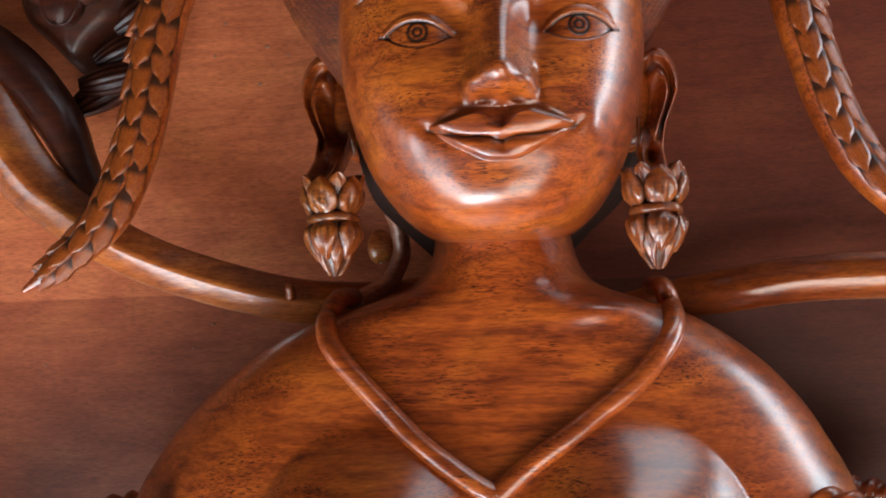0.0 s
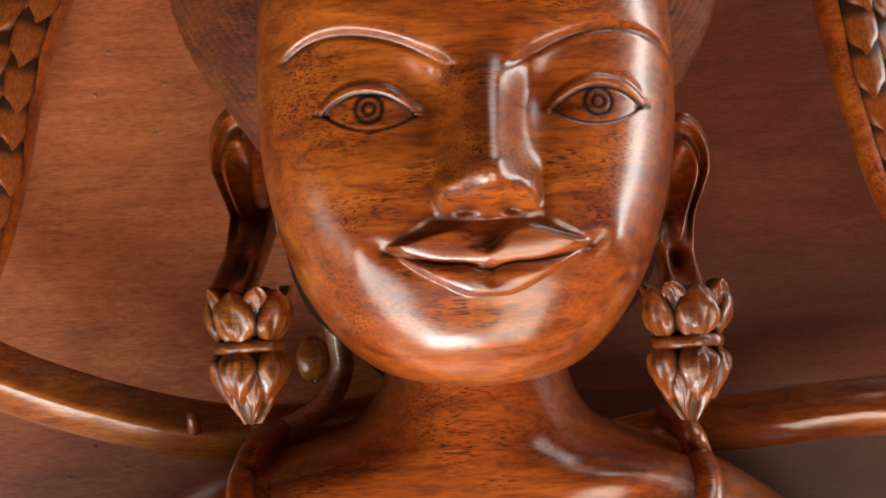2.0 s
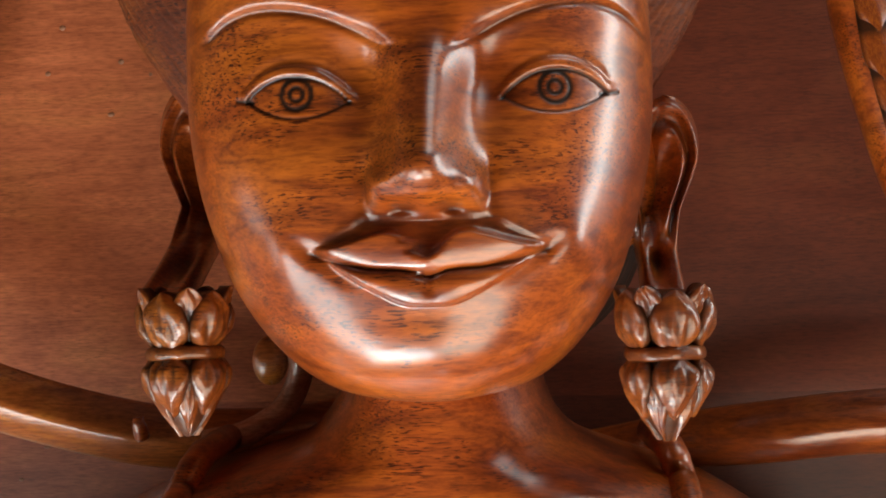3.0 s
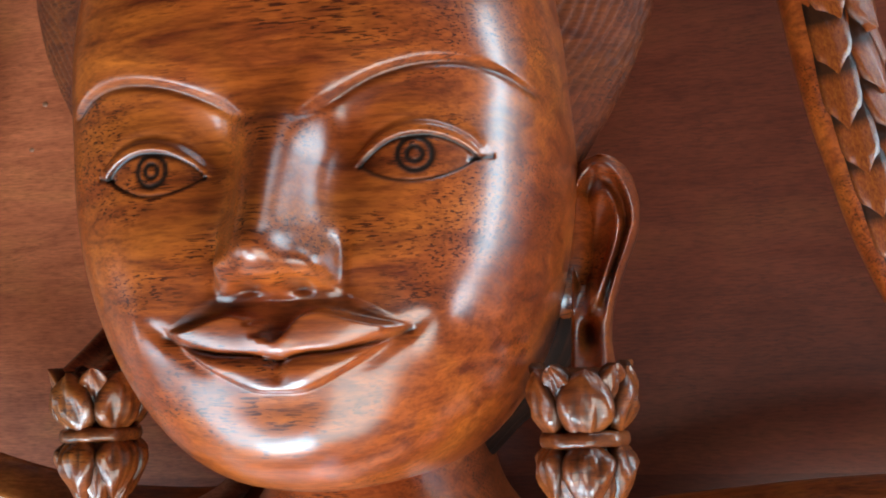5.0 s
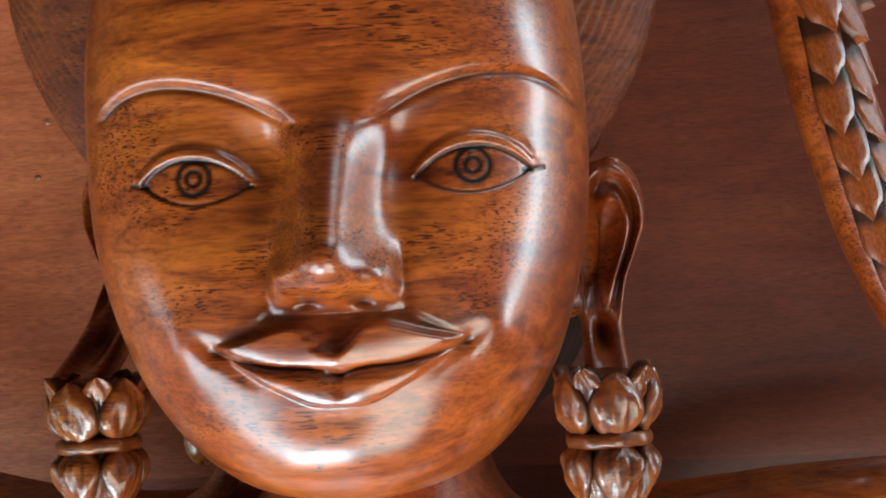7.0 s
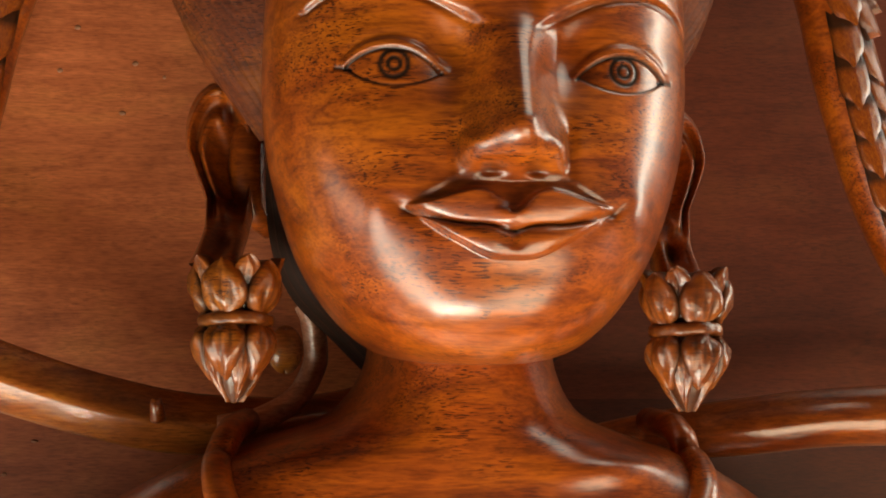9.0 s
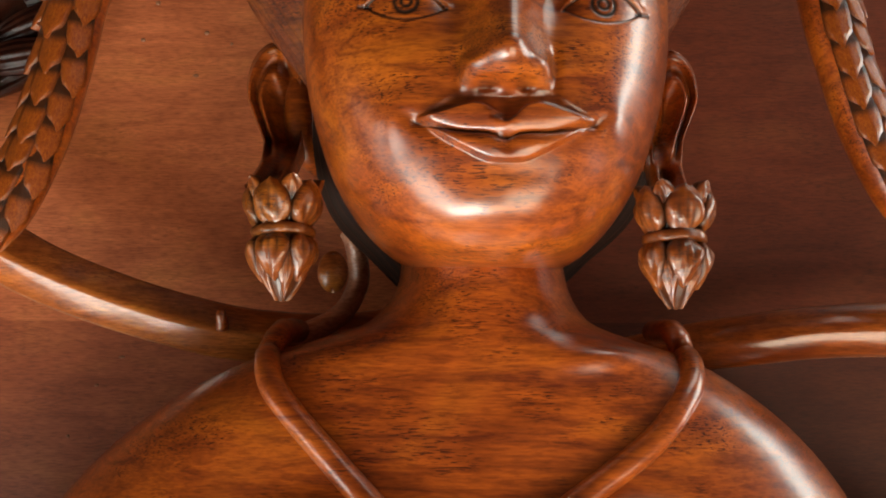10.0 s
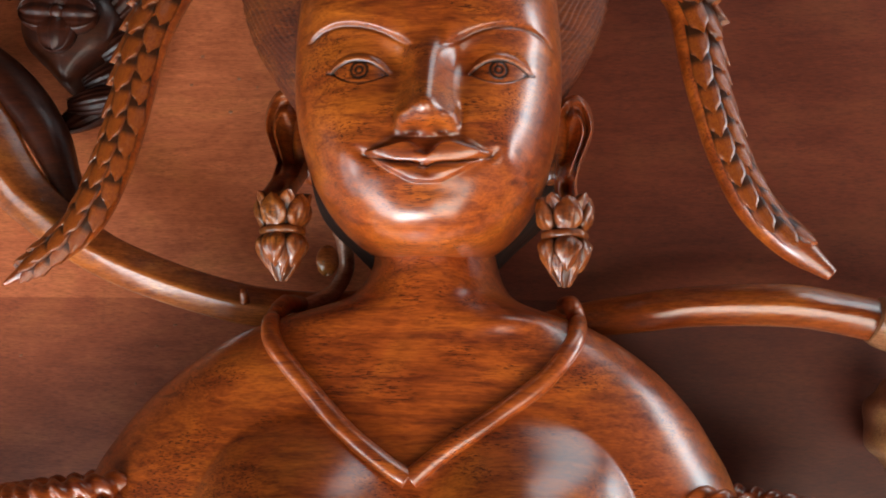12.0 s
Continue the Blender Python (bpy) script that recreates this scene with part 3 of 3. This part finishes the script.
def figure_ornament(s, x, y, top, k, turn):
    """Two lotus buds, mouth to mouth, tied by a band."""
    th = np.linspace(0, 2 * np.pi, 40, endpoint=False)[None]
    core = curve([(top - .002, .0), (top - .002, .009), (top - .010, .0115), (top - .0205, .0085), (top - .030, .0110), (top - .041, .0075), (top - .0495, .0015), (top - .050, 0)], 50)
    r = core[:, 1:2] * k + 0 * th
    # core coloured dark for the shade between the petals
    s.grid(np.stack([x + r * np.sin(th), y - r * np.cos(th), core[:, 0:1] + 0 * th], -1), wrap_u=True, stain_shade=.75 + 0 * r, mat=2)
    band = curve([(top - .0190, .009), (top - .0195, .0122), (top - .0215, .0130), (top - .0235, .0122), (top - .0240, .009)], 20)
    r = band[:, 1:2] * k + .0004 * np.sin(th * 9)
    s.grid(np.stack([x + r * np.sin(th), y - r * np.cos(th), band[:, 0:1] + .0005 * np.sin(2 * th + 1)], -1), wrap_u=True, stain_shade=.12 + .3 * np.abs(np.sin(th * 4.5)) + 0 * r, mat=2)
    for i in range(5):
        a = turn + i * np.pi * .4
        petal(s, (x, y), a, .66, [(top - .0195, .0102 * k), (top - .0145, .0138 * k), (top - .0075, .0148 * k), (top - .0010, .0124 * k)], .0019)
        petal(s, (x, y), a + np.pi / 5, .46, [(top - .0190, .0070 * k), (top - .012, .0112 * k), (top - .005, .0140 * k), (top + .0004, .0150 * k)], .0010)
        petal(s, (x, y), a, .66, [(top - .0232, .0098 * k), (top - .0275, .0132 * k), (top - .034, .0122 * k), (top - .0425, .0066 * k)], .0019)
        petal(s, (x, y), a + np.pi / 5, .50, [(top - .0235, .0070 * k), (top - .031, .0104 * k), (top - .040, .0082 * k), (top - .0500, .0014 * k)], .0014)


def figure_armband(s, c, r, lean, side):
    """Two twisted rope rings and a beaded edge round the upper arm."""
    for j, (off, rad) in enumerate(((0.0, .0070), (-.0125, .0070))):
        t = np.linspace(0, 2 * np.pi, 360, endpoint=False)[:, None]
        k = np.linspace(0, 2 * np.pi, 16, endpoint=False)[None]
        rr = rad * (1 + .22 * np.cos(2 * (k + t * 13 * side)))
        big = r + j * .002 + rr * np.cos(k)
        px, py, pz = big * np.cos(t), big * np.sin(t) * .9, rr * np.sin(k) + off
        ca, sa = np.cos(lean), np.sin(lean)
        s.grid(np.stack([c[0] + px * ca - pz * sa, c[1] + py, c[2] + px * sa + pz * ca], -1), wrap_u=True, wrap_v=True)


def carved_figure():
    s = Shape()
    figure_head(s)
    figure_hair(s)
    figure_torso(s)
    figure_arm(s, -1)
    figure_arm(s, 1)
    figure_cord(s)
    figure_ear(s, .0770, 1.4745, .0118, .0335, 1, -.073, .022)
    figure_ear(s, -.1025, 1.4850, .0146, .0410, -1, -.031, .060)
    figure_nape_shade(s, 1)
    figure_nape_shade(s, -1)
    figure_ornament(s, .0710, -.108, 1.4425, 1.0, .15)
    figure_ornament(s, -.0882, -.102, 1.4457, 1.0, -.25)
    figure_armband(s, (-.207, -.078, 1.277), .044, radians(8), 1)
    figure_armband(s, (.174, -.078, 1.275), .044, radians(-8), -1)
    me = s.mesh("carved_figure", [WOOD, HAIR, JEWEL])
    tagged(new("carved_figure", me), "varnished orange-brown wooden statue of a smiling figure on the board", "statue")


carved_figure()


# ---------------------------------------------------------------- stems, tails and ornaments on the board
def stem(name, points, radii, label, mat=OCHRE, flat=1.0, n=140, ridge=2.0):
    s = Shape().grid(tube(points, radii, n, 40, flat=flat, wobble=.008, ridge=ridge), wrap_u=True)
    me = s.mesh(name, [mat])
    me.transform(Matrix.Translation((0, 0, -1.4)))
    return part(name, me, RELIEF, label)


stem("stem", [(-.36, -.030, 1.585), (-.315, -.040, 1.520), (-.283, -.045, 1.472), (-.258, -.046, 1.4465), (-.218, -.046, 1.4185), (-.170, -.044, 1.399), (-.125, -.040, 1.387), (-.095, -.036, 1.3845), (-.060, -.030, 1.388), (-.030, -.022, 1.396)],
     [.023, .0215, .0185, .0160, .0138, .0130, .0126, .0116, .009, .008], "smooth curved wooden stem joining the board behind the neck", mat=OCHRE, flat=.75, ridge=1.18)
stem("stem", [(-.100, -.042, 1.3845), (-.084, -.042, 1.3870), (-.0695, -.038, 1.396), (-.0625, -.038, 1.409), (-.0625, -.040, 1.420), (-.0645, -.042, 1.428), (-.0690, -.042, 1.433)],
     [.0045, .0050, .0050, .0050, .0050, .0046, .0025], "small curl of the wooden stem beside the neck, pale for its glint", mat=GLINT, flat=1.3, ridge=1.6)
stem("stem", [(.050, -.020, 1.372), (.085, -.030, 1.379), (.122, -.040, 1.384), (.156, -.044, 1.3875), (.203, -.046, 1.388), (.232, -.046, 1.384), (.262, -.046, 1.377), (.31, -.040, 1.362), (.36, -.02, 1.34)],
     [.010, .011, .0120, .0124, .0128, .0128, .0126, .012, .010], "glossy curved wooden stem running out beside the shoulder", mat=STEM, flat=1.0, ridge=1.6)
stem("stem", [(-.330, -.026, 1.560), (-.290, -.030, 1.530), (-.265, -.032, 1.500), (-.250, -.034, 1.470), (-.236, -.036, 1.440), (-.222, -.034, 1.424)],
     [.016, .0155, .0140, .0105, .009, .007], "dark inner branch of the curved wooden stem", mat=DARK, flat=1.2)


def scale_mesh():
    """One lance-shaped scale with a middle ridge, tip along -z, front towards -y."""
    n, m = 9, 7
    v = np.linspace(0, 1, n)[:, None]
    u = np.linspace(-1, 1, m)[None]
    w = .5 * np.interp(v, [0, .2, .55, .8, .93, 1], [.94, 1.0, 1.0, .97, .74, .20])
    lift = .0 + .24 * v
    x = w * u
    y = -(lift + .16 * (1 - np.abs(u) ** 2) * (1 - .3 * v) + .02 * np.sin(7 * u + 3 * v))
    z = -v * (1 - .10 * u ** 2)
    top = np.stack([x, y, z], -1)
    low = np.stack([x * .9, y * 0 + .16, z * .97], -1)
    # dark filling and painted shade at the overlapped root and the sides
    gap_fill_shade = .9 * (1 - sstep(.40, .48, v)) + .5 * sstep(.76, 1, np.abs(u)) + 0 * u
    s = Shape().grid(np.concatenate([top, low[:, ::-1]], 1), wrap_u=True, stain_shade=np.concatenate([np.clip(gap_fill_shade, 0, 1), np.ones_like(gap_fill_shade)], 1))
    tip = np.stack([top[-1], low[-1]])
    s.grid(tip)
    return s.mesh("scale", [HORN])


SCALE = scale_mesh()


def scaly_tail(points, radii, angles, label, bare=.030):
    """Tapering tail: a plain core and overlapping scales on its outer side."""
    base = tagged(new("scaly_tail"), label, "carved tail", "scaly tails beside the head")
    n = 200
    p = curve(points, n)
    r = curve(np.array(radii, float)[:, None], n)[:, 0]
    t, f, a = frames_along(p)
    o = Vector(p[0])
    base.location = o
    core = Shape().grid(tube(points, np.array(radii) * .97, n, 26, wobble=.008) - p[0], wrap_u=True)
    part("core", core.mesh("core", [WOOD]), base, "smooth orange-brown core")
    rnd = random.Random(3)
    seg = np.concatenate([[0], np.cumsum(np.linalg.norm(np.diff(p, axis=0), axis=1))])
    # step follows the thickness
    s, middle = 0.0, angles[0][0]
    while s < seg[-1] - bare:
        i = int(np.searchsorted(seg, s))
        rr = r[min(i, n - 1)]
        for j, (ang, wd) in enumerate(angles):
            s2 = s + (.5 if j % 2 else 0) * rr * 1.26 + rnd.uniform(-.0006, .0006)
            q = min(int(np.searchsorted(seg, s2)), n - 1)
            an = radians(ang)
            out = np.cos(an) * f[q] + np.sin(an) * a[q]
            tang = np.cross(t[q], out)
            m = Matrix(((tang[0], -out[0], -t[q][0]), (tang[1], -out[1], -t[q][1]), (tang[2], -out[2], -t[q][2])))
            place = p[q] + out * r[q] * .80 - p[0]
            size = r[q]
            ob = part("scale", SCALE, base)
            tw = Euler((0, rnd.uniform(-.08, .08) - .16 * (ang - middle) / 60, 0)).to_matrix()
            ob.matrix_basis = Matrix.Translation(place) @ (m @ tw).to_4x4() @ Matrix.Diagonal((size * wd, size * 1.0, size * 2.15 * rnd.uniform(.94, 1.08), 1))
        s += rr * 1.26
    return base


scaly_tail([(-.1165, -.050, 1.680), (-.1445, -.062, 1.625), (-.1655, -.070, 1.590), (-.1765, -.074, 1.565), (-.1855, -.076, 1.535), (-.1915, -.077, 1.500), (-.2005, -.078, 1.465), (-.215, -.079, 1.434), (-.237, -.080, 1.412), (-.262, -.081, 1.395)],
           [.0135, .0144, .0144, .0139, .0132, .0125, .0122, .0116, .0082, .0012],
           [(8, .88), (-32, .88), (46, .80), (82, .74)], "scaly wooden tail curling down across the stem, tip outwards")
scaly_tail([(.083, -.045, 1.680), (.110, -.055, 1.625), (.134, -.062, 1.590), (.147, -.064, 1.568), (.1530, -.065, 1.535), (.159, -.065, 1.507), (.168, -.065, 1.476), (.182, -.066, 1.446), (.202, -.068, 1.423), (.2245, -.070, 1.4035)],
           [.0145, .0142, .0138, .0134, .0128, .0124, .0120, .0118, .0108, .0040],
           [(8, .92), (-32, .78), (-66, .74), (-98, .74)], "scaly wooden tail curling outwards above the stem", bare=.044)


def leaf_mesh(name, length, width, mat, ribs=3, cup=.25, tip=.7):
    """Thick carved leaf, root at the origin, tip along +z, front towards -y."""
    n, m = 26, 25
    v = np.linspace(0, 1, n)[:, None]
    u = np.linspace(-1, 1, m)[None]
    w = width * .5 * np.clip(np.sin(np.pi * (.12 + .88 * v)), 0, 1) ** tip
    y = -width * (.16 + cup * (1 - u ** 2) * np.sin(np.pi * (.1 + .85 * v)) - .05 * np.abs(np.sin(np.pi * u * ribs * .5)) ** 3)
    rim = -width * .10 * bell(np.abs(u) - .86, .08)
    top = np.stack([w * u, y + rim, v * length + 0 * u], -1)
    low = np.stack([w * u, 0 * y, v * length + 0 * u], -1)
    return Shape().grid(np.concatenate([top, low[:, ::-1]], 1), wrap_u=True).mesh(name, [mat])


def carved_flower():
    """Drop-shaped boss with a four-petalled flower and pointed end."""
    base = tagged(new("carved_flower"), "dark carved wooden flower on a drop-shaped boss", "wood ornament")
    base.location = (-.259, -.002, 1.570)
    r = np.linspace(0, 1, 20)[:, None]
    th = np.linspace(0, 2 * np.pi, 60, endpoint=False)[None]
    k = 1 + .38 * bell(th - 1.5 * np.pi, .28)
    x, z = .036 * r * np.cos(th) * (1 - .1 * bell(th - 1.5 * np.pi, .5)), .033 * r * np.sin(th) * k + .008
    y = -.034 * np.sqrt(np.clip(1 - r ** 5, 0, 1)) + .004 * bell(r - .62, .2)
    part("boss", Shape().grid(np.stack([x, y + 0 * th, z], -1), wrap_u=True).mesh("boss", [DARK]), base)
    pet = leaf_mesh("petal", .027, .027, DARK, 3, .22, .42)
    for i in range(4):
        o = part("petal", pet, base, "rimmed carved petal")
        o.matrix_basis = pose(0, -.031, .010, 0, 4 + 90 * i, 0)
    bm = bmesh.new()
    bmesh.ops.create_uvsphere(bm, u_segments=18, v_segments=12, radius=.0055, matrix=Matrix.Translation((0, -.036, .010)))
    part("flower_centre", bm_mesh("flower_centre", bm, DARK, True), base)


def leaf_spray(points, label, sizes):
    """Scrolling leaves carved on the board between flower and tail."""
    base = tagged(new("leaf_scroll"), label, "wood ornament", "leaf scrolls by the flower")
    x0, z0 = points[0][:2]
    base.location = (x0, 0, z0)
    for (x, z, turn, y), (ln, wd) in zip(points, sizes):
        o = part("leaf", leaf_mesh("leaf", ln, wd, DARK, 4, .35), base)
        o.matrix_basis = pose(x - x0, y, z - z0, 0, turn, 0)


carved_flower()
leaf_spray([(-.262, 1.508, 62, -.012), (-.255, 1.520, 80, -.020), (-.247, 1.535, 70, -.014), (-.236, 1.556, 60, -.012), (-.240, 1.580, 40, -.010)], "dark carved leaf scroll beside the scaly tail",
           [(.062, .022), (.050, .018), (.050, .020), (.046, .022), (.060, .026)])
leaf_spray([(-.315, 1.540, -40, -.012), (-.300, 1.600, -20, -.012), (-.262, 1.602, 15, -.012)], "dark carved leaf scroll around the flower boss",
           [(.05, .024), (.055, .028), (.06, .03)])


def carved_knob():
    """Lobed pale knob at the rim of the board's carving, and the collar on the stem."""
    s = Shape()
    th = np.linspace(0, 2 * np.pi, 48, endpoint=False)[None]
    ph = np.linspace(0, np.pi, 30)[:, None]
    r = .021 * (1 + .06 * np.sin(ph * 7) + .04 * np.cos(3 * th))
    s.grid(np.stack([.0 + r * np.sin(ph) * np.cos(th) * .8, r * np.sin(ph) * np.sin(th) * 1.6, r * np.cos(ph) * 1.25 + 0 * th], -1), wrap_u=True)
    ob = part("knob", s.mesh("knob", [PALE]), RELIEF, "pale rounded wooden knob")
    ob.location = (.268, -.034, 1.318 - 1.4)
    s = Shape().grid(tube([(.254, -.046, -.020), (.260, -.046, -.022), (.268, -.046, -.025), (.274, -.046, -.028)], [.0138, .0155, .0155, .0138], 30, 30, flat=1.45), wrap_u=True)
    part("collar", s.mesh("collar", [PALE]), RELIEF, "pale ring around the stem")
    # rounded pale lump beside the neck, added for the bright patch there
    s = Shape().grid(np.stack([.0072 * np.sin(ph) * np.cos(th), .005 * np.sin(ph) * np.sin(th), .0092 * np.cos(ph) * (1 + .08 * np.cos(2 * th))], -1), wrap_u=True)
    ob = part("curl_end", s.mesh("curl_end", [OCHRE]), RELIEF, "pale rounded lump added for a bright patch")
    ob.location = (-.0745, -.037, 1.4150 - 1.4)
    # cut-off twig on the lower stem
    s = Shape().grid(tube([(-.1225, -.050, -.0125), (-.1228, -.053, -.0075), (-.1230, -.053, -.0045)], [.0030, .0026, .0020], 16, 14, wobble=.03), wrap_u=True)
    part("twig_stub", s.mesh("twig_stub", [WOOD]), RELIEF)


carved_knob()
